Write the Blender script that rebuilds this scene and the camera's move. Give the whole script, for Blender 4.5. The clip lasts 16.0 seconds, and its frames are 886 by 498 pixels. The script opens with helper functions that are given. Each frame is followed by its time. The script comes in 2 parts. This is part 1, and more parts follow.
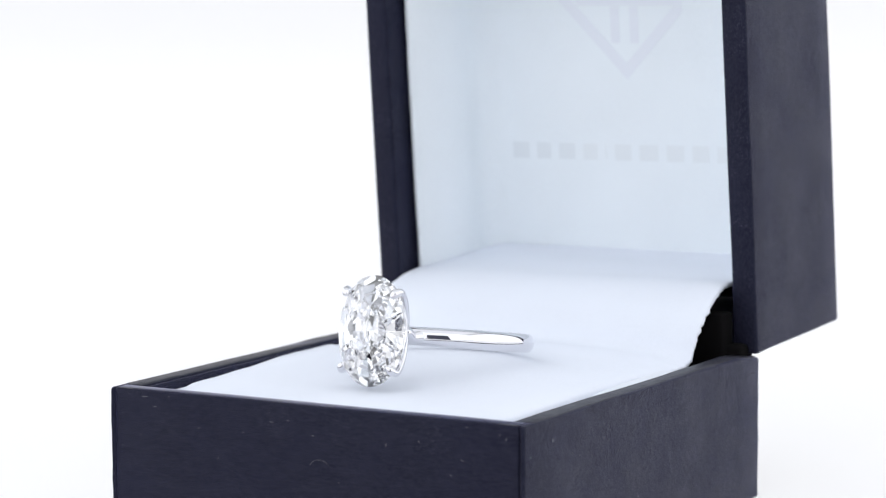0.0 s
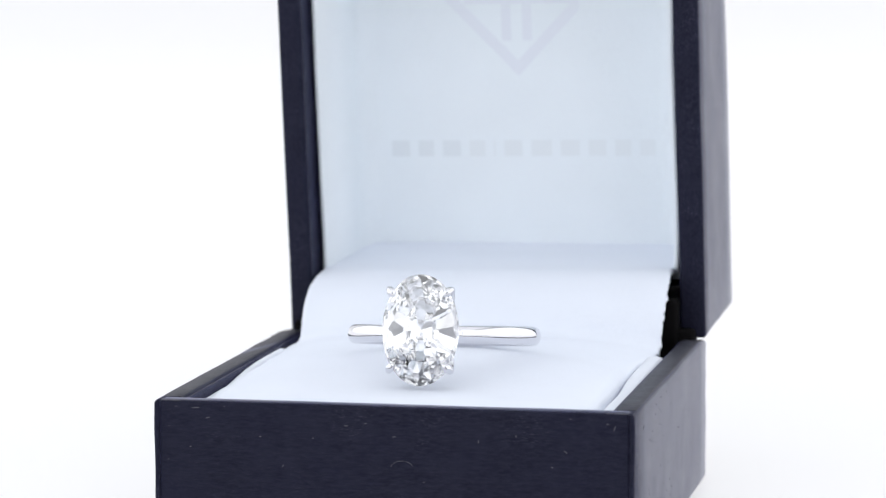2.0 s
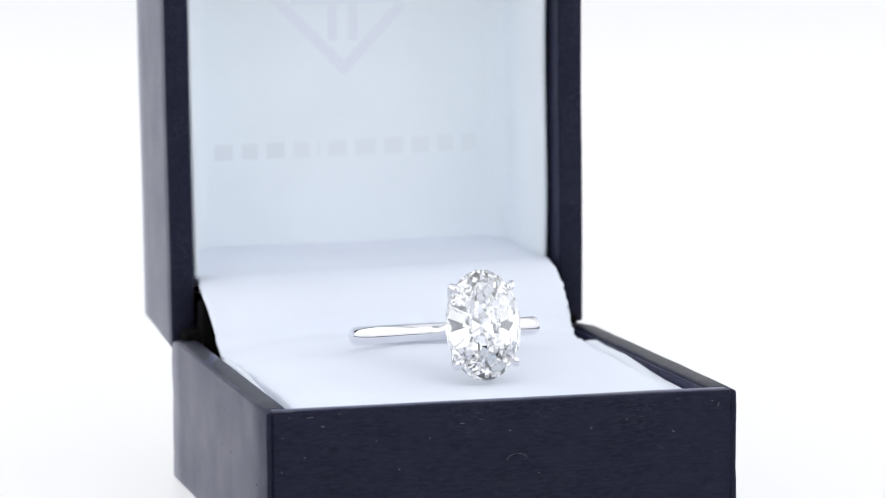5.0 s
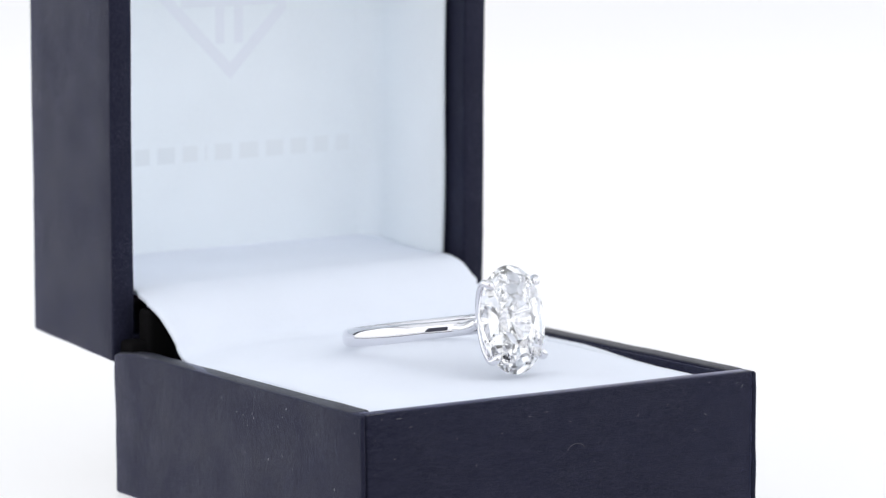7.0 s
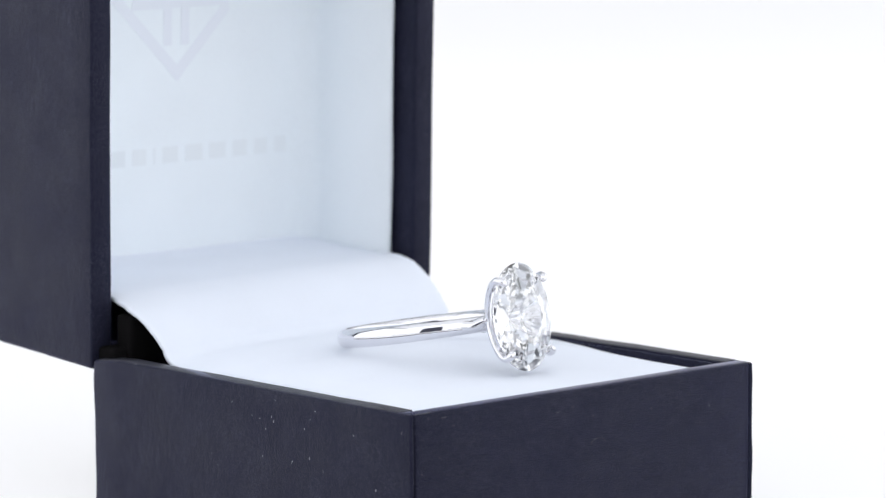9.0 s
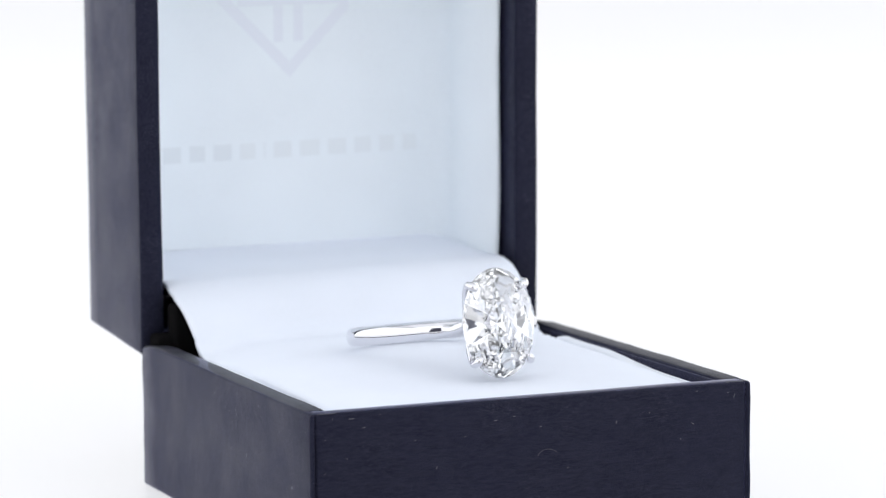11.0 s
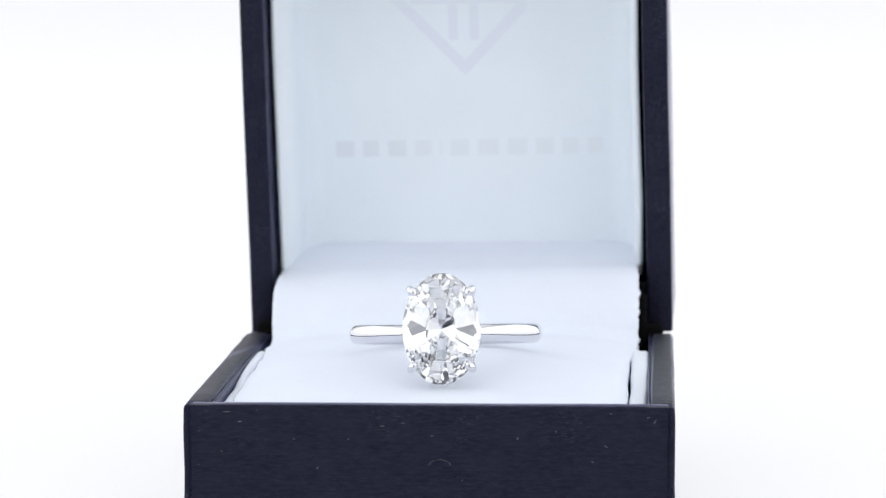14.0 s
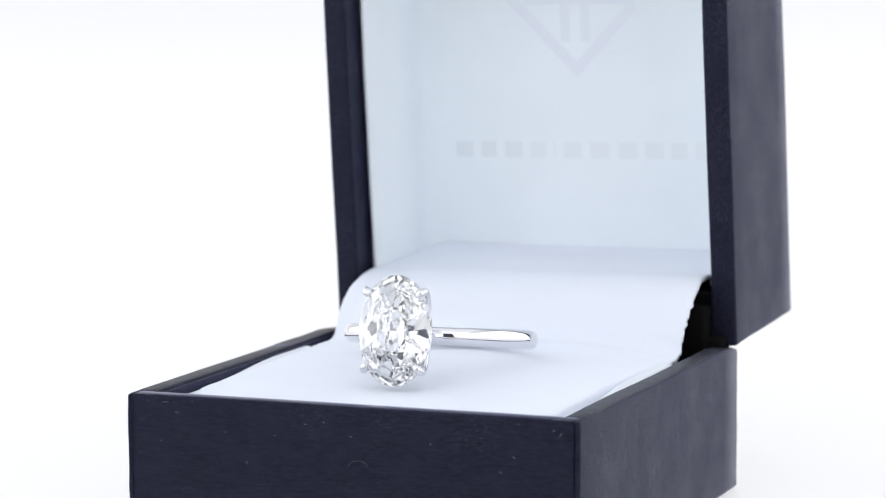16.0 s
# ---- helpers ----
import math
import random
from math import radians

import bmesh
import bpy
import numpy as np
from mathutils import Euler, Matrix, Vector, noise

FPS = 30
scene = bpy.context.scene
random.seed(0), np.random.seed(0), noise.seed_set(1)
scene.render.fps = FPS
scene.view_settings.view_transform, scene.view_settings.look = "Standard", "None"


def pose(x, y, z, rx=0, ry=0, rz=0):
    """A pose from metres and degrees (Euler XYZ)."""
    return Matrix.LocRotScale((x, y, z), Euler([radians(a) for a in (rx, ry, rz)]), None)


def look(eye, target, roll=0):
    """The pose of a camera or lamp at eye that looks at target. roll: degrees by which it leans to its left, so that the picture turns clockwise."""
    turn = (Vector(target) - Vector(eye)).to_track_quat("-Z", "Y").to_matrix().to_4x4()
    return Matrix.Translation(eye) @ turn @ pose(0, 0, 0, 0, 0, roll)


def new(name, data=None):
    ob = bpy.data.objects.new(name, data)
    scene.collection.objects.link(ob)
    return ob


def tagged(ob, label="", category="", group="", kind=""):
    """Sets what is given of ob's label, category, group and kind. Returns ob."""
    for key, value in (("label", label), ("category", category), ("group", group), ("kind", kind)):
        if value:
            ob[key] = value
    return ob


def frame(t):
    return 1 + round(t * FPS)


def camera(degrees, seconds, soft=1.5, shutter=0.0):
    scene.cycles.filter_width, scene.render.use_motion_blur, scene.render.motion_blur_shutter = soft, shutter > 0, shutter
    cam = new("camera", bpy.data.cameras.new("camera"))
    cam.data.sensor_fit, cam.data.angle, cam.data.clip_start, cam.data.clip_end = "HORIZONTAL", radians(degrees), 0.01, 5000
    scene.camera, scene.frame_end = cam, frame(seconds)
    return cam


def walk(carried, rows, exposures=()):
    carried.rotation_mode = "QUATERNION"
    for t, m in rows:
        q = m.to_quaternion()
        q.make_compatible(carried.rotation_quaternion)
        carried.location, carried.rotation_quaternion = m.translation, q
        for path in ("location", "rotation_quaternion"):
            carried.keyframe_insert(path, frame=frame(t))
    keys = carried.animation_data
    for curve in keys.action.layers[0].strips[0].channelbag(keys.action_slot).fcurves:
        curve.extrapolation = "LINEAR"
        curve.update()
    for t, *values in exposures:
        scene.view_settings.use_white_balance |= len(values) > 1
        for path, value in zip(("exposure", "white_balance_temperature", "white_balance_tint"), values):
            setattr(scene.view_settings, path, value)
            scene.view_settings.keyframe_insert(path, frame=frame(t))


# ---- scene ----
# ---- the camera: on a tripod, it never moves ----
MM = 0.001
cam = camera(15.85, 16.0, soft=1.2)
cam.data.dof.use_dof = True
cam.data.dof.focus_distance = 0.337
cam.data.dof.aperture_fstop = 45
STAND = pose(0.0, -0.34712, 0.07179, 83.09, 0, -1.03) @ pose(0, 0, 0, 0, 0, -0.352)
walk(cam, [(0, STAND), (16.0, STAND)])

# the turntable turns one way at about nine degrees a second, then back
PEAK = 8.49


def turn(t):
    a = -31.57 + 9.05 * t if t <= PEAK else 45.26 - 9.056 * (t - PEAK)
    slip = np.interp(t, (0, 1, 4, 7, 8.5, 10.5, 11.5, 13, 14.5, 16), (-0.1, 0.12, 0.25, -0.05, 0, -0.1, -0.4, -0.4, -0.2, -0.2))
    return a + float(slip) - max(0.0, 0.5 - 1.6 * abs(t - PEAK))


STOPS = [0.5 * i for i in range(17)] + [8.2, 8.35, 8.49, 8.63, 8.8] + [9.0 + 0.5 * i for i in range(15)]

# ---- light: an unseen glowing white tent added all round, an added lamp overhead, a dim room behind the slit for the camera ----
world = bpy.data.worlds.new("dim_room")
scene.world = world
world.use_nodes = True
world.node_tree.nodes["Background"].inputs[0].default_value = (0.40, 0.42, 0.55, 1)
world.node_tree.nodes["Background"].inputs[1].default_value = 0.2
COOL = (0.932, 0.96, 1.0)
# area lamp added overhead, out of view, to brighten the velvet from above
lamp = bpy.data.lights.new("overhead_fill", "AREA")
lamp.shape, lamp.size, lamp.energy, lamp.color = "SQUARE", 0.85, 0.9, COOL
overhead_fill = new("overhead_fill", lamp)
overhead_fill.matrix_world = look((0, -0.1, 0.74), (0, 0, 0))
scene.view_settings.exposure = 0.0
scene.cycles.max_bounces, scene.cycles.transmission_bounces, scene.cycles.glossy_bounces = 32, 32, 12


# ---- materials ----
def material(name, base, rough=0.5, metal=0.0, ior=1.5):
    m = bpy.data.materials.new(name)
    m.use_nodes = True
    nt = m.node_tree
    b = nt.nodes["Principled BSDF"]
    b.inputs["Base Color"].default_value = (*base, 1)
    b.inputs["Roughness"].default_value = rough
    b.inputs["Metallic"].default_value = metal
    b.inputs["IOR"].default_value = ior
    return m, nt, b


def node(nt, kind, **vals):
    n = nt.nodes.new(kind)
    for k, v in vals.items():
        n.inputs[k.replace("_", " ")].default_value = v
    return n


def coords(nt, scale):
    tc = nt.nodes.new("ShaderNodeTexCoord")
    mp = node(nt, "ShaderNodeMapping", Scale=scale)
    nt.links.new(tc.outputs["Object"], mp.inputs["Vector"])
    return mp.outputs[0]


def ramp(nt, fac, lo, hi, a, b):
    r = nt.nodes.new("ShaderNodeValToRGB")
    r.color_ramp.elements[0].position, r.color_ramp.elements[1].position = lo, hi
    r.color_ramp.elements[0].color, r.color_ramp.elements[1].color = (*a, 1), (*b, 1)
    nt.links.new(fac, r.inputs[0])
    return r.outputs[0]


def mix(nt, fac, a, b):
    m = nt.nodes.new("ShaderNodeMix")
    m.data_type = "RGBA"
    nt.links.new(fac, m.inputs["Factor"])
    nt.links.new(a, m.inputs["A"])
    if isinstance(b, tuple):
        m.inputs["B"].default_value = (*b, 1)
    else:
        nt.links.new(b, m.inputs["B"])
    return m.outputs["Result"]


def covering_paper(name, grain, wear, coarse, depth, sheen, pale, tooth):
    """Dark navy covering paper, brushed along one way, with fine flecks of wear. grain, coarse: stretch of the fine and wide streaks."""
    m, nt, b = material(name, (0.02, 0.021, 0.033), 0.42)
    b.inputs["Specular Tint"].default_value = (0.60, 0.63, 1.0, 1)
    fine = node(nt, "ShaderNodeTexNoise", Scale=1.0, Detail=6.0, Roughness=0.8)
    nt.links.new(coords(nt, grain), fine.inputs["Vector"])
    cloud = node(nt, "ShaderNodeTexNoise", Scale=160.0, Detail=3.0)
    nt.links.new(coords(nt, (1, 1, 1)), cloud.inputs["Vector"])
    base = ramp(nt, cloud.outputs[0], 0.3, 0.75, (0.0034, 0.0035, 0.0088), (0.0078, 0.0082, 0.0185))
    streak = ramp(nt, fine.outputs[0], 0.42, 0.66, (0.0, 0.0, 0.0), (1, 1, 1))
    col = mix(nt, streak, base, (0.0175, 0.018, 0.0315))
    b.inputs["Specular IOR Level"].default_value = 0.18
    b.inputs["Sheen Weight"].default_value, b.inputs["Sheen Roughness"].default_value = sheen, 0.35
    b.inputs["Sheen Tint"].default_value = (0.40, 0.43, 0.98, 1)
    fleck = node(nt, "ShaderNodeTexNoise", Scale=1.0, Detail=1.0)
    nt.links.new(coords(nt, tuple(g * 2.8 for g in grain)), fleck.inputs["Vector"])
    where = node(nt, "ShaderNodeTexNoise", Scale=230.0, Detail=0.0)
    nt.links.new(coords(nt, (1, 1, 1)), where.inputs["Vector"])
    both = nt.nodes.new("ShaderNodeMath")
    both.operation = "MULTIPLY"
    nt.links.new(ramp(nt, fleck.outputs[0], 0.62, 0.72, (0, 0, 0), (1, 1, 1)), both.inputs[0])
    nt.links.new(ramp(nt, where.outputs[0], wear, wear + 0.15, (0, 0, 0), (0.7, 0.7, 0.7)), both.inputs[1])
    wide = node(nt, "ShaderNodeTexNoise", Scale=1.0, Detail=5.0, Roughness=0.65)
    nt.links.new(coords(nt, coarse), wide.inputs["Vector"])
    col = mix(nt, ramp(nt, wide.outputs[0], 0.40, 0.72, (0, 0, 0), (0.5, 0.5, 0.5)), col, (0.0178, 0.0182, 0.0308))
    col = mix(nt, both.outputs[0], col, pale)
    nt.links.new(col, b.inputs["Base Color"])
    rough = nt.nodes.new("ShaderNodeMapRange")
    rough.inputs["To Min"].default_value, rough.inputs["To Max"].default_value = 0.26, 0.66
    both2 = node(nt, "ShaderNodeMath")
    both2.operation = "MULTIPLY_ADD"
    both2.inputs[1].default_value = 0.9
    nt.links.new(cloud.outputs[0], both2.inputs[0])
    less = node(nt, "ShaderNodeMath")
    less.operation = "SUBTRACT"
    less.inputs[1].default_value = 0.45
    nt.links.new(fine.outputs[0], less.inputs[0])
    nt.links.new(less.outputs[0], both2.inputs[2])
    nt.links.new(both2.outputs[0], rough.inputs["Value"])
    nt.links.new(rough.outputs[0], b.inputs["Roughness"])
    facing = nt.nodes.new("ShaderNodeLayerWeight")
    facing.inputs["Blend"].default_value = 0.5
    nt.links.new(ramp(nt, facing.outputs["Facing"], 0.72, 0.95, (0, 0, 0), (1, 1, 1)), b.inputs["Coat Weight"])
    b.inputs["Coat Roughness"].default_value = 0.36
    bump = node(nt, "ShaderNodeBump", Strength=tooth, Distance=0.00016)
    nt.links.new(fine.outputs[0], bump.inputs["Height"])
    swell = node(nt, "ShaderNodeBump", Strength=0.9, Distance=depth)
    nt.links.new(wide.outputs[0], swell.inputs["Height"])
    nt.links.new(swell.outputs[0], bump.inputs["Normal"])
    nt.links.new(bump.outputs[0], b.inputs["Normal"])
    return m


PAPER_ACROSS = covering_paper("navy_paper_across", (800, 2600, 3400), 0.60, (240, 560, 800), 0.00012, 0.22, (0.04, 0.041, 0.06), 0.8)
PAPER_UP = covering_paper("navy_paper_up", (3600, 3600, 2200), 0.45, (1400, 1400, 900), 0.00007, 0.15, (0.075, 0.078, 0.12), 0.45)
RIM, _nt, _b = material("worn_rim_paper", (0.03, 0.03, 0.042), 0.5)
_n = node(_nt, "ShaderNodeTexNoise", Scale=1.0, Detail=5.0, Roughness=0.75)
_nt.links.new(coords(_nt, (900, 420, 900)), _n.inputs["Vector"])
_nt.links.new(ramp(_nt, _n.outputs[0], 0.4, 0.75, (0.013, 0.0134, 0.024), (0.05, 0.051, 0.07)), _b.inputs["Base Color"])
_bump = node(_nt, "ShaderNodeBump", Strength=0.9, Distance=0.0002)
_nt.links.new(_n.outputs[0], _bump.inputs["Height"])
_nt.links.new(_bump.outputs[0], _b.inputs["Normal"])
PAPER_INSIDE, _, _b = material("black_inner_paper", (0.006, 0.0056, 0.006), 0.95)
_b.inputs["Specular IOR Level"].default_value = 0.04


def cloth(name, base, rough, scale, bump_depth):
    m, nt, b = material(name, base, rough)
    b.inputs["Specular IOR Level"].default_value = 0.25
    fine = node(nt, "ShaderNodeTexNoise", Scale=scale, Detail=3.0, Roughness=0.7)
    nt.links.new(coords(nt, (1, 1, 1)), fine.inputs["Vector"])
    wide = node(nt, "ShaderNodeTexNoise", Scale=90.0, Detail=2.0)
    nt.links.new(coords(nt, (1, 1, 1)), wide.inputs["Vector"])
    lo, hi = tuple(c * 0.955 for c in base), tuple(min(1, c * 1.02) for c in base)
    nt.links.new(mix(nt, fine.outputs[0], ramp(nt, wide.outputs[0], 0.3, 0.7, lo, hi), hi), b.inputs["Base Color"])
    bump = node(nt, "ShaderNodeBump", Strength=0.25, Distance=bump_depth)
    nt.links.new(fine.outputs[0], bump.inputs["Height"])
    nt.links.new(bump.outputs[0], b.inputs["Normal"])
    return m


CLOTH = cloth("white_velvet", (0.772, 0.806, 0.878), 0.9, 2600.0, 0.00008)
LINING = cloth("white_leatherette", (0.835, 0.88, 0.917), 0.6, 1800.0, 0.00005)
FOAM = cloth("white_foam", (0.75, 0.778, 0.835), 0.95, 3000.0, 0.0001)
SCUFF, _, _ = material("bare_grey_scuff", (0.095, 0.096, 0.115), 0.7)
NICK, _, _b = material("bare_pale_nick", (0.19, 0.192, 0.23), 0.5)
_b.inputs["Coat Weight"].default_value, _b.inputs["Coat Roughness"].default_value = 0.6, 0.3
FOIL, _, _ = material("silver_grey_foil", (0.77, 0.812, 0.848), 0.5)
PALE_FOIL, _, _ = material("pale_silver_foil", (0.795, 0.834, 0.866), 0.5)
MARK, _, _ = material("pale_lilac_foil", (0.80, 0.83, 0.89), 0.5)
GOLD, _nt, _b = material("white_gold", (0.76, 0.755, 0.785), 0.045, 1.0)
_n = node(_nt, "ShaderNodeTexNoise", Scale=900.0, Detail=2.0)
_nt.links.new(coords(_nt, (1, 1, 1)), _n.inputs["Vector"])
_nt.links.new(ramp(_nt, _n.outputs[0], 0.3, 0.7, (0.03, 0.03, 0.03), (0.065, 0.065, 0.065)), _b.inputs["Roughness"])
DIAMOND, _nt, _b = material("diamond", (1.0, 1.0, 1.0), 0.0, 0.0, 2.42)
_b.inputs["Transmission Weight"].default_value = 1.0
# emission added so that table and backdrop stay overexposed white up to the box
TABLE, _nt, _b = material("glowing_white_table", (0.3, 0.303, 0.306), 0.4)
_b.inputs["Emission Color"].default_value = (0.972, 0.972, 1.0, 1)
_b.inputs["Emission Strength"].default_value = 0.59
# unseen walls that glow to light the box; the ceiling glows less
TENT, _nt, _b = material("added_glow_cloth", (0.2, 0.2, 0.21), 0.9)
_b.inputs["Emission Color"].default_value = (*COOL, 1)
_b.inputs["Emission Strength"].default_value = 1.25
TENT_TOP, _nt, _b = material("dim_added_glow_cloth", (0.2, 0.2, 0.21), 0.9)
_b.inputs["Emission Color"].default_value = (*COOL, 1)
_b.inputs["Emission Strength"].default_value = 0.5


# ---- mesh helpers, in millimetres ----
def part(name, bm, mat, parent=None, label="", smooth=False):
    me = bpy.data.meshes.new(name)
    bmesh.ops.recalc_face_normals(bm, faces=bm.faces)
    for v in bm.verts:
        v.co *= MM
    for f in bm.faces:
        f.smooth = smooth
    bm.to_mesh(me)
    bm.free()
    me.materials.append(mat)
    ob = new(name, me)
    ob.parent = parent
    return tagged(ob, label)


def block(bm, lo, hi, r=0.3, seg=3):
    """A box with rounded edges, added to bm."""
    made = bmesh.ops.create_cube(bm, size=1)["verts"]
    for v in made:
        v.co = Vector([(a + b) / 2 + (b - a) * c for a, b, c in zip(lo, hi, v.co)])
    if r:
        edges = list({e for v in made for e in v.link_edges})
        bmesh.ops.bevel(bm, geom=edges, offset=r, segments=seg, affect="EDGES", profile=0.5)
    return bm


def worn(bm, amount, scale):
    """Small unevenness of hand-covered board."""
    for v in bm.verts:
        v.co += noise.noise_vector(v.co * scale) * amount
    return bm


def dice(bm, cuts):
    bmesh.ops.subdivide_edges(bm, edges=[e for e in bm.edges if e.calc_length() > 4], cuts=cuts, use_grid_fill=True)
    return bm


def catmull(points, steps):
    pts = [Vector(q) for q in points]
    pts = [2 * pts[0] - pts[1]] + pts + [2 * pts[-1] - pts[-2]]
    out = []
    for i in range(1, len(pts) - 2):
        a, b, c, d = pts[i - 1:i + 3]
        for k in range(steps):
            t = k / steps
            out.append(0.5 * (2 * b + (c - a) * t + (2 * a - 5 * b + 4 * c - d) * t * t + (3 * b - 3 * c + d - a) * t ** 3))
    return out + [pts[-2]]


def tube(bm, path, radii, n=14, closed=False):
    """A wire along the path with a radius at each of its points, with rounded ends."""
    rings, up = [], None
    count = len(path)
    for i, q in enumerate(path):
        a = path[i - 1] if (i or closed) else q
        b = path[(i + 1) % count] if (i < count - 1 or closed) else q
        d = (b - a).normalized()
        up = d.orthogonal() if up is None else (up - d * up.dot(d))
        up.normalize()
        side = d.cross(up)
        r = radii[i] if isinstance(radii, list) else radii
        rings.append([bm.verts.new(q + (up * math.cos(2 * math.pi * k / n) + side * math.sin(2 * math.pi * k / n)) * r) for k in range(n)])
    for i in range(count if closed else count - 1):
        p, q = rings[i], rings[(i + 1) % count]
        for k in range(n):
            bm.faces.new((p[k], p[(k + 1) % n], q[(k + 1) % n], q[k]))
    if not closed:
        bm.faces.new(rings[0][::-1])
        bm.faces.new(rings[-1])
    return bm


# ---- the setting ----
def sweep():
    """White table that curves up into the backdrop."""
    bm = bmesh.new()
    prof = [(-320, 0), (0, 0), (300, 0), (700, 0)]
    prof += [(700 + 400 * math.sin(a), 400 - 400 * math.cos(a)) for a in np.linspace(0.15, math.pi / 2, 14)]
    prof += [(1100, 1300)]
    rows = [[bm.verts.new((x, y, z)) for y, z in prof] for x in (-1200, 1200)]
    for i in range(len(prof) - 1):
        bm.faces.new((rows[0][i], rows[1][i], rows[1][i + 1], rows[0][i + 1]))
    for f in list(bm.faces):
        f.normal_update()
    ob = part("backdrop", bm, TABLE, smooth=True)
    mod = ob.modifiers.new("thickness", "SOLIDIFY")
    mod.thickness, mod.offset = 0.004, 1
    return tagged(ob, "glossy white table sweeping up into backdrop, glow added", kind="structure")


def tent():
    """Unseen glowing white cloth walls, each 4 mm thick, added as light, with a slit for the camera in the front wall.
    """
    for name, lo, hi in (("wall_left", (-605, -500, -300), (-600, 1000, 800)), ("wall_right", (600, -500, -300), (605, 1000, 800)),
                         ("wall_front_left", (-600, -505, 0), (-120, -500, 800)), ("wall_front_right", (120, -505, 0), (600, -500, 800)),
                         ("wall_front_top", (-120, -505, 350), (120, -500, 800)), ("ceiling", (-600, -500, 800), (600, 1000, 805))):
        tagged(part(name, block(bmesh.new(), lo, hi, 0), TENT_TOP if name == "ceiling" else TENT), "unseen glowing white cloth added around the box as light", kind="structure")


sweep()
tent()

# ---- the ring box ----
BOX_AT = Matrix.Translation(Vector((6.32, 1.75, 0)) * MM)
HALF, FRONT, BACK, TALL = 25.25, -27.3, 27.4, 16.72


def ring_box():
    box = tagged(new("ring_box"), "open navy paper-covered ring box, white padding, lid upright", "jewellery box")

    # base: boards covered with paper, the front board lapping over the side boards with a groove behind its edge
    base = part("base", block(bmesh.new(), (-22.9, -25.2, 0.2), (22.9, BACK - 2.3, 1.6), 0), PAPER_INSIDE, box, "black paper inside of the base")
    bm = block(bmesh.new(), (-24.68, FRONT, 0), (24.68, FRONT + 2.2, TALL), 0.36)
    part("front_panel", worn(dice(bm, 5), 0.07, 0.25), PAPER_ACROSS, base, smooth=True)
    for s in (-1, 1):
        bm = block(bmesh.new(), (min(s * 22.75, s * HALF), FRONT + 2.25, 0), (max(s * 22.75, s * HALF), BACK, TALL - 0.05), 0.34)
        dice(bm, 9)
        for v in bm.verts:
            # the outer covering runs on to the front, past the end of the front board
            if v.co.y < FRONT + 3.2 and abs(v.co.x) > 24.86:
                v.co.y -= 2.35
            # the corner at the hinge is worn down
            if v.co.z > TALL - 3:
                v.co.z -= 0.6 * max(0.0, (v.co.y - BACK + 4) / 4) ** 2
        part("side_panel", worn(worn(bm, 0.08, 0.21), 0.06, 0.8), PAPER_UP, base, smooth=True)
        bm = block(bmesh.new(), (min(s * 22.42, s * 22.74), FRONT + 2.3, 1.7), (max(s * 22.42, s * 22.74), BACK - 2.4, TALL - 0.28), 0.1, 1)
        for v in bm.verts:
            v.co.z -= 0.6 * max(0.0, (v.co.y - BACK + 4) / 4) ** 2
        part("inner_face", bm, PAPER_ACROSS, base, "navy paper turned in over the side board")
        bm = dice(block(bmesh.new(), (min(s * 22.9, s * 24.98), FRONT + 2.3, TALL - 0.6), (max(s * 22.9, s * 24.98), BACK - 0.5, TALL + 0.0), 0.12, 2), 9)
        for v in bm.verts:
            v.co.z -= 0.6 * max(0.0, (v.co.y - BACK + 4) / 4) ** 2
        part("rim", worn(worn(bm, 0.08, 0.21), 0.09, 1.1), RIM, base, "worn grey rim of the side board", smooth=True)
        bm = block(bmesh.new(), (min(s * 24.3, s * 24.84), FRONT + 0.75, 0.2), (max(s * 24.3, s * 24.84), FRONT + 2.4, TALL - 0.7), 0)
        part("corner_groove", bm, PAPER_INSIDE, base)
    bm = block(bmesh.new(), (-22.7, BACK - 2.2, 0), (22.7, BACK - 0.02, 14.5), 0.4)
    part("hinge_strip", block(bmesh.new(), (-24.1, 25.0, 13.5), (24.1, 28.2, 17.6), 0.5), PAPER_INSIDE, base, "black hinge strip", smooth=True)
    part("hinge_cloth", block(bmesh.new(), (-22.2, 24.4, 13.0), (22.2, 27.15, 21.2), 0.6), PAPER_INSIDE, base, "black cloth over the hinge", smooth=True)
    part("back_panel", worn(dice(bm, 5), 0.06, 0.2), PAPER_ACROSS, base, smooth=True)

    # scuffs and lint on the covering
    marks = [(-22.8, 16.1, 0.12, 20), (-20.7, 16.0, 0.75, 3), (-19.4, 15.0, 0.45, 5), (-23.6, 14.0, 0.14, 0), (-21.3, 11.9, 0.2, 0), (-23.7, 10.5, 0.14, 40), (-13.8, 13.2, 0.2, 10),
             (-17.6, 16.2, 0.2, 0), (-2.6, 14.9, 0.3, 4), (-4.7, 14.6, 0.5, 0), (-8.2, 13.2, 0.25, 15), (22.5, 15.6, 0.3, 8), (18.7, 16.0, 0.2, 0), (-11.4, 10.2, 0.35, 70),
             (18.2, 12.6, 0.45, -35), (13.1, 14.1, 0.2, 90), (9.2, 13.4, 0.35, 80), (0.4, 13.6, 0.3, 0), (23.2, 15.2, 0.5, 65), (16.8, 11.0, 0.25, -50), (3.5, 9.0, 0.2, 30)]
    for mx, mz, length, tilt in marks:
        d = Vector((math.cos(radians(tilt)), 0, math.sin(radians(tilt)))) * length / 2
        c = Vector((mx, FRONT - 0.005, mz))
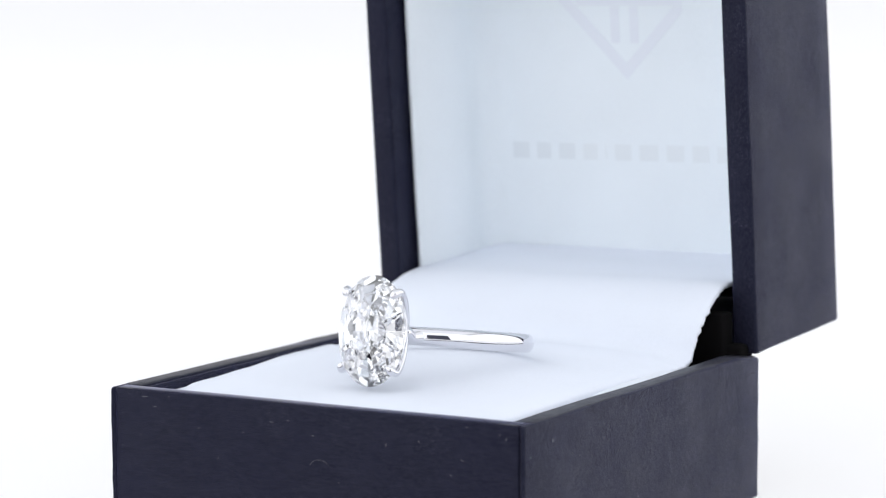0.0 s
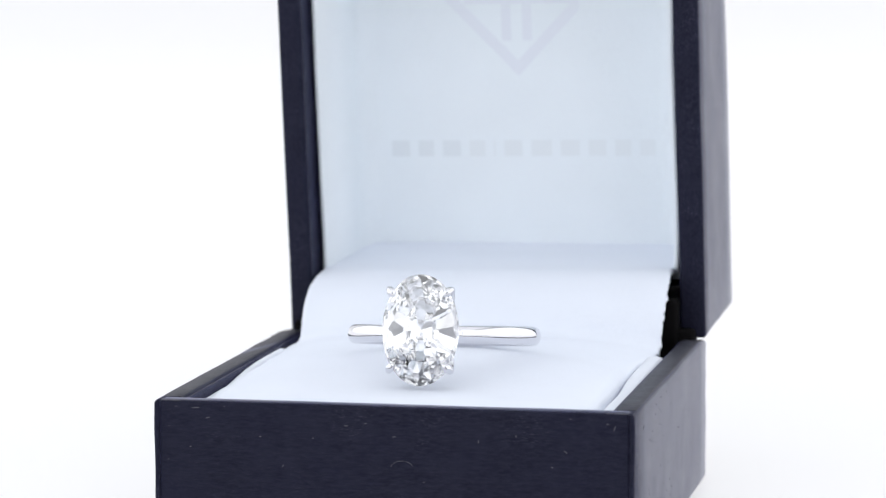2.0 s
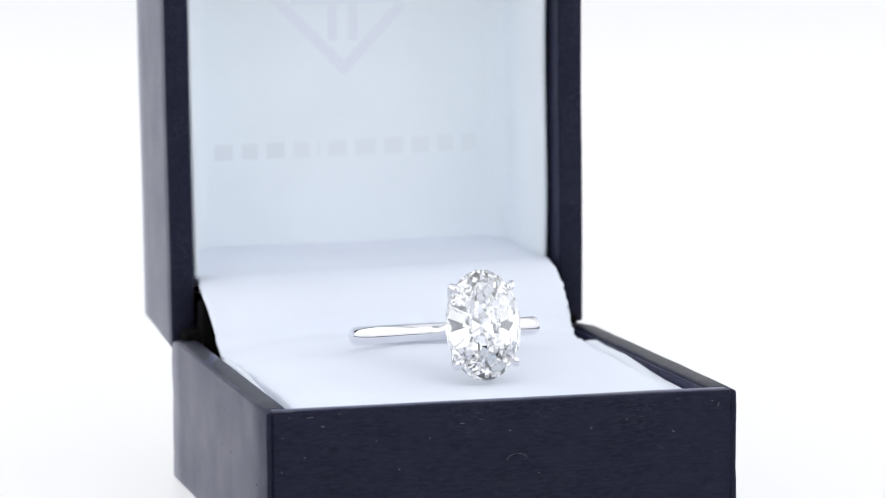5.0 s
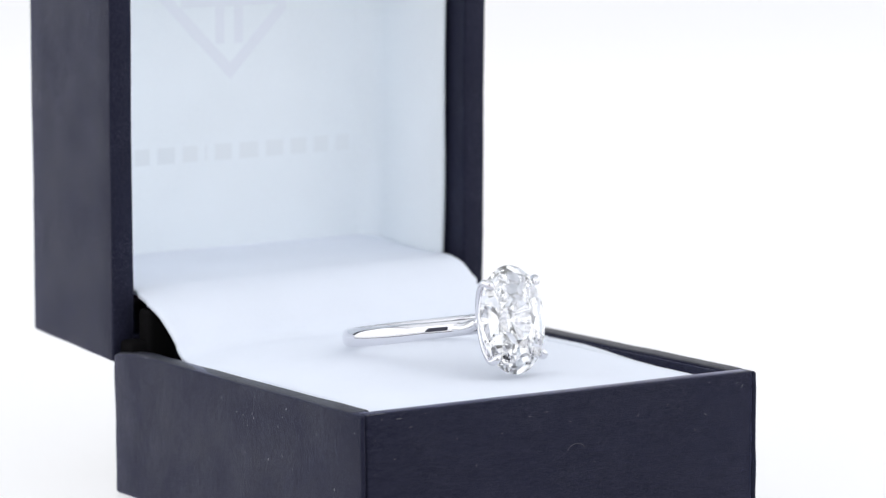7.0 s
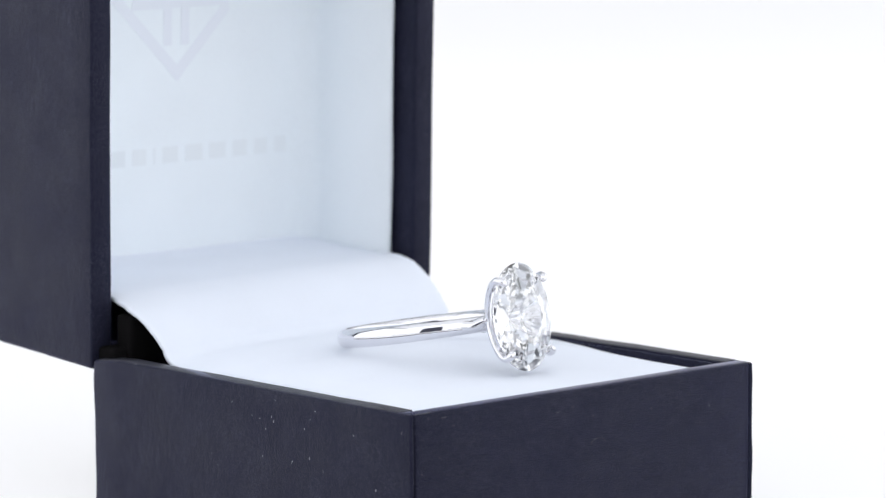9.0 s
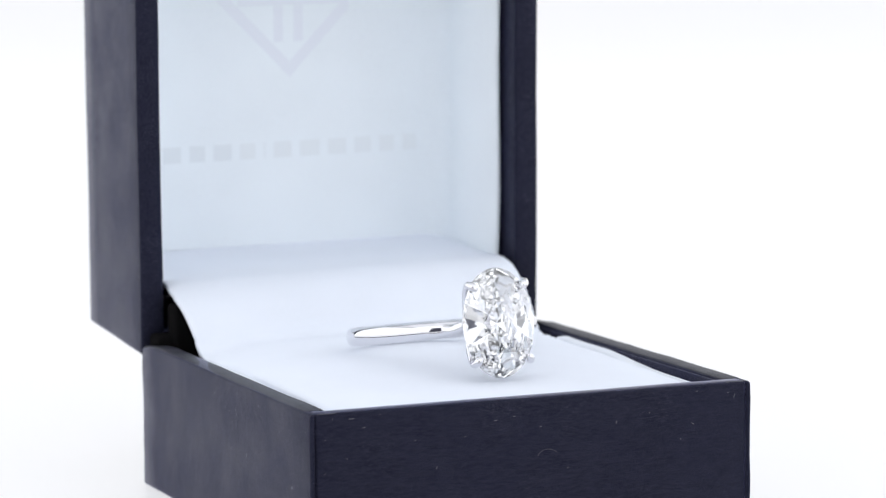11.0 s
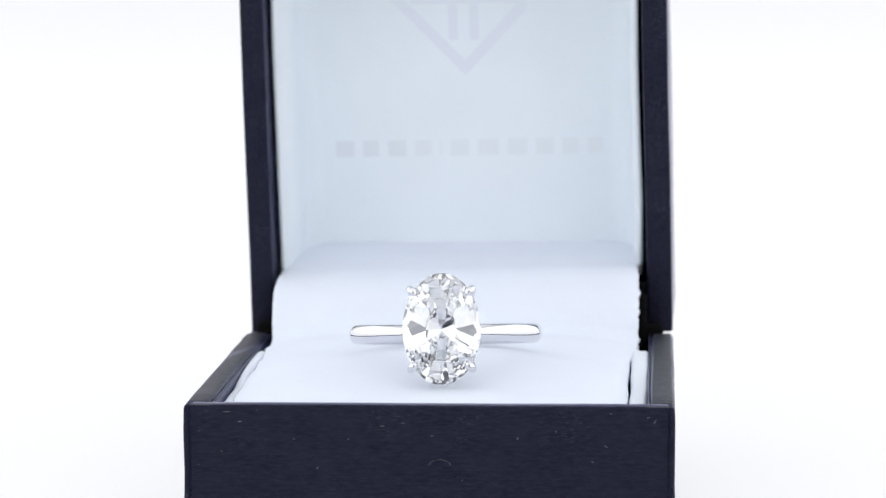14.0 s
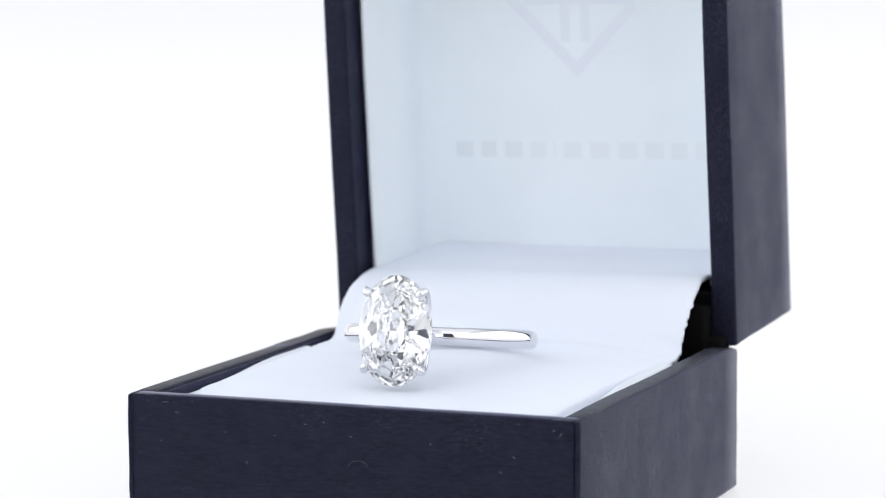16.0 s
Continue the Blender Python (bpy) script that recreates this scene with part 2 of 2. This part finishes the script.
        part("scuff", tube(bmesh.new(), [c - d, c - d * 0.5, c + d * 0.5, c + d], [0.015, 0.038, 0.038, 0.015], 6), SCUFF, base)
    curl = [Vector((1.2 + 1.15 * math.cos(a), FRONT - 0.03, 10.4 + 0.75 * math.sin(a))) for a in np.linspace(0.3, 3.0, 12)]
    part("lint_fibre", tube(bmesh.new(), curl, 0.018, 5), SCUFF, base, "curled pale lint fibre")
    for s in (-1, 1):
        for k in range(5):
            c = Vector((s * (24.2 - 0.4 * k), FRONT + 0.12 + 0.1 * random.random(), TALL - 0.03))
            d = Vector((0.16 + 0.2 * random.random(), 0.1 * random.random(), 0.02))
            part("scuff", tube(bmesh.new(), [c - d, c, c + d], [0.02, 0.06, 0.02], 6), SCUFF, base)

    # short pale nicks across the rims of the side boards, and flecks standing in the grain of their faces
    nick = bmesh.new()
    tube(nick, [Vector((-0.5 * MM, 0, 0)), Vector((-0.2 * MM, 0, 0)), Vector((0.25 * MM, 0, 0)), Vector((0.5 * MM, 0, 0))], [0.012 * MM, 0.04 * MM, 0.036 * MM, 0.012 * MM], 5)
    bmesh.ops.recalc_face_normals(nick, faces=nick.faces)
    nick_mesh = bpy.data.meshes.new("scuff")
    nick.to_mesh(nick_mesh)
    nick.free()
    nick_mesh.materials.append(NICK)
    for s, faces, rims in ((1, 46, 26), (-1, 26, 14)):
        for k in range(faces + rims):
            ob = new("scuff", nick_mesh)
            ob.parent = base
            if k < faces:
                at = Vector((s * (HALF + 0.01), min(22, max(-26, random.gauss(-9, 7))), random.uniform(3, 16)))
                turned = pose(0, 0, 0, 0, 90 + random.gauss(0, 14), 0) @ pose(0, 0, 0, random.gauss(0, 10), 0, 0)
                size = random.uniform(0.15, 0.42)
            else:
                at = Vector((s * random.uniform(23.3, 24.9), -27 + 50 * random.random() ** 1.8, TALL - 0.09))
                turned = pose(0, 0, 0, 0, 0, random.gauss(0, 25))
                size = random.uniform(0.4, 1.3)
            ob.matrix_local = Matrix.Translation(at * MM) @ turned @ Matrix.Diagonal((size, 1, 1, 1))
            tagged(ob)

    # foam block in the base
    bm = block(bmesh.new(), (-20.9, -24.7, 1.6), (20.1, 17.0, 15.2), 0.9, 4)
    block(bm, (20.48, -24.9, 1.6), (22.38, 12.0, 15.75), 0.5, 4)
    block(bm, (-22.35, -24.9, 1.6), (-21.3, 11.5, 15.65), 0.38, 4)
    dice(bm, 9)
    for v in bm.verts:
        if v.co.z > 8:
            e = abs(v.co.x) / 22
            v.co.x += 0.2 * e * noise.noise(Vector((v.co.x * 0.02, v.co.y * 0.16, 3)))
            v.co.z += 0.004 * v.co.y
            # towards the hinge the side strips stand higher
            if abs(v.co.x) > 20.3:
                v.co.z += 0.7 * min(1, max(0, (v.co.y + 10) / 9))
            v.co.z += 0.1 * noise.noise(Vector((v.co.x * 0.03, v.co.y * 0.2, 7)))
    part("foam_pad", bm, FOAM, box, "soft white foam filling the base", smooth=True)

    # velvet laid over the foam, which rises over the hinge into the lid
    nx, prof = 44, catmull([(0, -25.0, 13.0), (0, -24.9, 15.2), (0, -24.2, 16.2), (0, -20, 16.35), (0, -10, 16.4), (0, 0, 16.4), (0, 8, 16.35), (0, 13, 16.25), (0, 16.6, 16.35),
                            (0, 18.3, 17.2), (0, 19.3, 18.7), (0, 20.6, 20.1), (0, 22.8, 21.8), (0, 25.6, 23.1), (0, 28.6, 23.7), (0, 32, 23.75), (0, 38, 24.1), (0, 42.0, 24.45), (0, 44.2, 24.75), (0, 45.4, 25.15)], 5)
    bm = bmesh.new()
    grid = []
    for j, q in enumerate(prof):
        up = min(1, max(0, (q.y - 6) / 8))
        deep = min(1, max(0, (q.y - 27) / 6))
        lo, hi = -20.95 - 0.45 * up - 0.15 * deep, 20.0 + 0.85 * up + 0.45 * deep
        row = []
        for i in range(nx + 1):
            u = i / nx
            x = lo + (hi - lo) * u
            edge = abs(2 * u - 1)
            wob = (0.4 - 0.14 * (u > 0.5)) * noise.noise(Vector((x * 0.02, q.y * 0.22, 1.5 + 3 * (u > 0.5)))) + ((0.16 + 0.3 * (u > 0.5)) * noise.noise(Vector((5, q.y * 2.9, 9 * (u > 0.5)))) if up > 0.5 else 0)
            dome = (1 - edge ** 2.2) * (0.3 + 0.85 * min(1, max(0, (q.y + 14) / 16))) * max(0, min(1, (q.y + 25) / 5)) * max(0, min(1, (20 - q.y) / 8))
            lean = (2 * u - 1) * 0.75 * min(1, max(0, (q.y - 17) / 8)) * (1 - 0.45 * min(1, max(0, (q.y - 27) / 4)))
            dome += 0.7 * (1 - edge ** 3) * math.exp(-((q.y + 1) / 6) ** 2)
            dome += 0.9 * (1 - edge ** 4) * math.exp(-((q.y - 15.5) / 4.2) ** 2)
            # the corner of the pad by the front board is pressed down
            lean -= 0.9 * max(0, (-x - 16.5) / 4.5) * max(0, (-q.y - 18.5) / 6)
            row.append(bm.verts.new((x + wob * edge ** 6, q.y, q.z + dome + lean - 0.35 * edge ** 3 * min(1, max(0, (-2 - q.y) / 20)))))
        # the cover is folded down over the sides of the pad
        fold = 0.5 + 2.2 * (1 - up)
        for side, end in ((-1, row[0]), (1, row[-1])):
            turned = [bm.verts.new(end.co + Vector((side * a, 0, -fold * d))) for a, d in ((0.2, 0.08), (0.3, 0.3), (0.32, 1.0))]
            row = turned[::-1] + row if side < 0 else row + turned
        grid.append(row)
    for j in range(len(grid) - 1):
        for i in range(nx + 6):
            bm.faces.new((grid[j][i], grid[j][i + 1], grid[j + 1][i + 1], grid[j + 1][i]))
    velvet = part("velvet_cover", bm, CLOTH, box, "white velvet cover over pad and hinge", smooth=True)
    mod = velvet.modifiers.new("thickness", "SOLIDIFY")
    mod.thickness, mod.offset = 0.0003, -1

    # lid: leans a little towards the front and to one side
    lid = new("lid")
    lid.parent = box
    lid.matrix_local = Matrix.Translation(Vector((-0.02, 27.3, 16.0)) * MM) @ pose(0, 0, 0, 0, 0, -1.2) @ pose(0, 0, 0, 0, -1.05, 0) @ pose(0, 0, 0, 3.2)
    W, D, H = 25.05, 21.75, 56.2
    for s in (-1, 1):
        out = W if s < 0 else W + 0.2
        bm = block(bmesh.new(), (min(s * 22.3, s * out), 0, -0.5 if s < 0 else 0.0), (max(s * 22.3, s * out), D, H), 0.34)
        part("side_panel", worn(dice(bm, 5), 0.1, 0.2), PAPER_UP, lid, smooth=True)
    part("hinge_panel", worn(dice(block(bmesh.new(), (-22.25, 0.1, -0.47), (22.25, D - 0.05, 2.4), 0.3), 4), 0.05, 0.2), PAPER_ACROSS, lid, smooth=True)
    part("front_edge_panel", worn(dice(block(bmesh.new(), (-22.25, 0.05, H - 2.6), (22.25, D - 0.05, H - 0.03), 0.3), 4), 0.05, 0.2), PAPER_ACROSS, lid, smooth=True)
    part("top_panel", worn(dice(block(bmesh.new(), (-22.25, D - 2.4, 2.45), (22.25, D - 0.05, H - 2.65), 0.2), 4), 0.04, 0.2), PAPER_ACROSS, lid, smooth=True)

    # lining: white board folded round both sides and the back
    line = [(-21.5, 3.5)] + [(-20.6 + 3.4 * (1 - math.cos(a)), 15.3 + 3.4 * math.sin(a)) for a in np.linspace(0, math.pi / 2, 9)]
    line += [(x, 18.7) for x in np.linspace(-16, 16, 9)] + [(-x, y) for x, y in line[::-1]]
    bm = bmesh.new()
    rows = [[bm.verts.new((x, y, z)) for x, y in line] for z in np.linspace(6.4, 53.4, 26)]
    for a, b in zip(rows, rows[1:]):
        for k in range(len(line) - 1):
            bm.faces.new((a[k], a[k + 1], b[k + 1], b[k]))
    for v in bm.verts:
        v.co += noise.noise_vector(v.co * 0.12) * (0.14 if v.co.y < 18.5 else 0.0)
    lining = part("lining", bm, LINING, lid, "smooth white lining of the lid", smooth=True)
    mod = lining.modifiers.new("thickness", "SOLIDIFY")
    mod.thickness, mod.offset = 0.0006, 0
    part("ceiling_lining", block(bmesh.new(), (-21.2, 2.2, 53.42), (21.2, 18.6, 53.58), 0.05, 1), LINING, lid)

    # maker's mark: plain bars in place of lettering, and a plain gem emblem
    x = -16.6
    for wide in (2.6, 2.3, 2.6, 2.3, 0.5, 2.6, 2.9, 2.7, 2.5, 2.3, 2.2):
        bm = block(bmesh.new(), (x + 0.15, 18.35, 18.9), (x + wide - 0.15, 18.45, 20.9), 0)
        part("bar", bm, FOIL if x < -8 else PALE_FOIL, lining)
        x += wide + (33.5 - 25.5) / 10
    bm = bmesh.new()

    def stroke(x0, z0, x1, z1, w):
        made = bmesh.ops.create_cube(bm, size=1)["verts"]
        d = Vector((x1 - x0, 0, z1 - z0))
        m = Matrix.Translation(((x0 + x1) / 2, 18.385 + 0.002 * len(bm.verts) / 8, (z0 + z1) / 2)) @ Matrix.Rotation(-math.atan2(d.z, d.x), 4, "Y") @ Matrix.Diagonal((d.length, 0.08, w, 1))
        bmesh.ops.transform(bm, matrix=m, verts=made)

    stroke(0.5, 29.3, -10.2, 40.4, 1.35)
    stroke(-0.5, 29.3, 7.2, 37.3, 1.35)
    stroke(7.2, 37.0, 7.0, 38.9, 1.3)
    stroke(9.0, 38.7, 11.4, 41.2, 1.4)
    stroke(-6.6, 38.4, 7.4, 38.4, 1.4)
    stroke(-1.4, 33.2, -1.4, 38.2, 1.2)
    stroke(1.2, 33.2, 1.2, 38.2, 1.2)
    part("emblem", bm, MARK, lining, "faint lilac foil gem emblem")
    return box


# ---- the ring ----
RING_AT = Vector((6.5, -0.1, 20.4))
TIP = 9.2


def brilliant():
    """Oval brilliant-cut stone, girdle in the x-z plane of the ring, table towards -y, each facet a plane cut."""
    a, b, tall = 4.13, 5.89, 3.96
    bm = bmesh.new()
    n = 96
    rims = [[bm.verts.new((math.cos(2 * math.pi * k / n), h, math.sin(2 * math.pi * k / n))) for k in range(n)] for h in (-1, 1.2)]
    for k in range(n):
        bm.faces.new((rims[0][k], rims[0][(k + 1) % n], rims[1][(k + 1) % n], rims[1][k]))
    bm.faces.new(rims[0])
    bm.faces.new(rims[1][::-1])

    def cut(angle, slope, rho, h):
        """A facet that faces the angle and passes the height h at the radius rho; h < 0 towards the table."""
        side = -1 if h < 0 else 1
        no = Vector((slope * math.cos(angle), side, slope * math.sin(angle)))
        co = Vector((rho * math.cos(angle), h, rho * math.sin(angle)))
        geom = bm.verts[:] + bm.edges[:] + bm.faces[:]
        made = bmesh.ops.bisect_plane(bm, geom=geom, dist=1e-6, plane_co=co, plane_no=no, clear_outer=True)
        edges = [e for e in made["geom_cut"] if isinstance(e, bmesh.types.BMEdge)]
        if edges:
            bmesh.ops.contextual_create(bm, geom=edges)

    def steep(t, k):
        """Facets towards the two tips lean more, to make up for the longer way out."""
        return 1 / (1 - k * abs(math.sin(t)))

    chance = np.random.RandomState(5)

    def about(v):
        return v * (1 + 0.021 * (chance.rand() * 2 - 1))

    def shift():
        return 0.038 * (chance.rand() * 2 - 1)

    g, e = 0.03, math.pi / 8
    # crown: bezels, upper halves, stars and table
    for k in range(8):
        cut(2 * e * k, 0.509, 1.0, -g)
    for k in range(16):
        cut(e * (k + 0.5), 0.904, 0.988, -g)
    for k in range(8):
        cut(2 * e * (k + 0.5), 0.332, 0.553, -g - 0.319)
    cut(0, 0, 0, -g - 0.319)
    # pavilion in three tiers, cut by hand: round the culet, half way up, along the girdle
    for count, slope, lean, rho, h in ((10, 0.670, 0.167, 0.0, 0.826), (12, 0.756, 0.188, 0.539, 0.377), (32, 0.930, 0.349, 0.985, 0.0)):
        for k in range(count):
            t = 2 * math.pi / count * (k + 0.5) + shift()
            cut(t, about(slope * steep(t, lean)), rho, g + about(h))
    bmesh.ops.remove_doubles(bm, verts=bm.verts, dist=1e-4)
    for v in bm.verts:
        v.co = Vector((v.co.x * a, v.co.y * tall, v.co.z * b))
    return bm


def diamond_ring():
    ring = tagged(new("diamond_ring"), "white gold ring with oval diamond, lying on velvet", "ring")

    # band: rounded outside, flatter inside, a little slimmer towards the head
    bm = bmesh.new()
    n, rows = 128, []
    for i in range(n):
        t = 2 * math.pi * i / n
        slim = 1 - 0.16 * max(0.0, -math.sin(t)) ** 2
        row = []
        for k in range(20):
            p = 2 * math.pi * k / 20
            c, s = math.cos(p), math.sin(p)
            rad = 9.85 + (0.78 * slim * c if c > 0 else 0.55 * c)
            row.append(bm.verts.new((rad * math.cos(t), rad * math.sin(t), 1.06 * slim * s)))
        rows.append(row)
    for i in range(n):
        p, q = rows[i], rows[(i + 1) % n]
        for k in range(20):
            bm.faces.new((p[k], q[k], q[(k + 1) % 20], p[(k + 1) % 20]))
    part("band", bm, GOLD, ring, "polished slim white gold band", smooth=True)

    # head: on either side a bow of wire that ends in two claws, and a collar on the band
    mid = Vector((0.56, -14.43, 0.30))
    head = part("head", tube(bmesh.new(), [Vector((0.1, -9.6, -0.05)), Vector((0.15, -10.0, -0.1)), Vector((0.3, -10.35, 0.15))], [1.0, 0.95, 0.6]), GOLD, ring, "claw setting", smooth=True)
    for sx in (-1, 1):
        for sz in (-1, 1):
            bend = [(2.55, 2.75, 0.0), (2.75, 2.45, 1.5), (3.1, 1.5, 3.2), (3.42, 0.25, 4.3), (3.38, -0.55, 4.42), (2.80, -1.15, 3.75)]
            path = catmull([mid + Vector((sx * x * 0.95, y, sz * z * (0.95 if sz < 0 else 0.945))) for x, y, z in bend], 6)
            k = len(path) - 1
            rad = [0.33 + 0.09 * (i / k) for i in range(k + 1)]
            rad[-6:] = [0.44, 0.47, 0.47, 0.40, 0.29, 0.13]
            part("claw", tube(bmesh.new(), path, rad), GOLD, head, "polished rounded claw", smooth=True)
    rail = [mid + Vector((3.5 * math.cos(a), 0.95, 4.95 * math.sin(a))) for a in np.linspace(0, 2 * math.pi, 48, endpoint=False)]
    part("gallery_rail", tube(bmesh.new(), rail, 0.24, 10, closed=True), GOLD, head, "slim oval rail under the stone", smooth=True)
    for sx in (-1, 1):
        path = catmull([Vector((sx * 3.6, -9.2, 0)), Vector((sx * 2.9, -10.2, -0.1)), mid + Vector((sx * 2.5, 3.2, 0.05)), mid + Vector((sx * 2.55, 2.6, 0))], 6)
        part("shoulder", tube(bmesh.new(), path, [0.72 - 0.012 * i for i in range(len(path))], 12), GOLD, head, smooth=True)

    stone = part("stone", brilliant(), DIAMOND, ring, "clear colourless oval brilliant-cut diamond")
    stone.location = mid * MM
    return ring


box = ring_box()
ring = diamond_ring()
RING_POSE = Matrix.Translation(RING_AT * MM) @ pose(0, 0, 0, 0, -0.8, 0) @ pose(0, 0, 0, -TIP)


def motions():
    for thing, rest in ((box, BOX_AT), (ring, RING_POSE)):
        walk(thing, [(t, pose(0, 0, 0, 0, 0, turn(t)) @ rest) for t in STOPS])


motions()
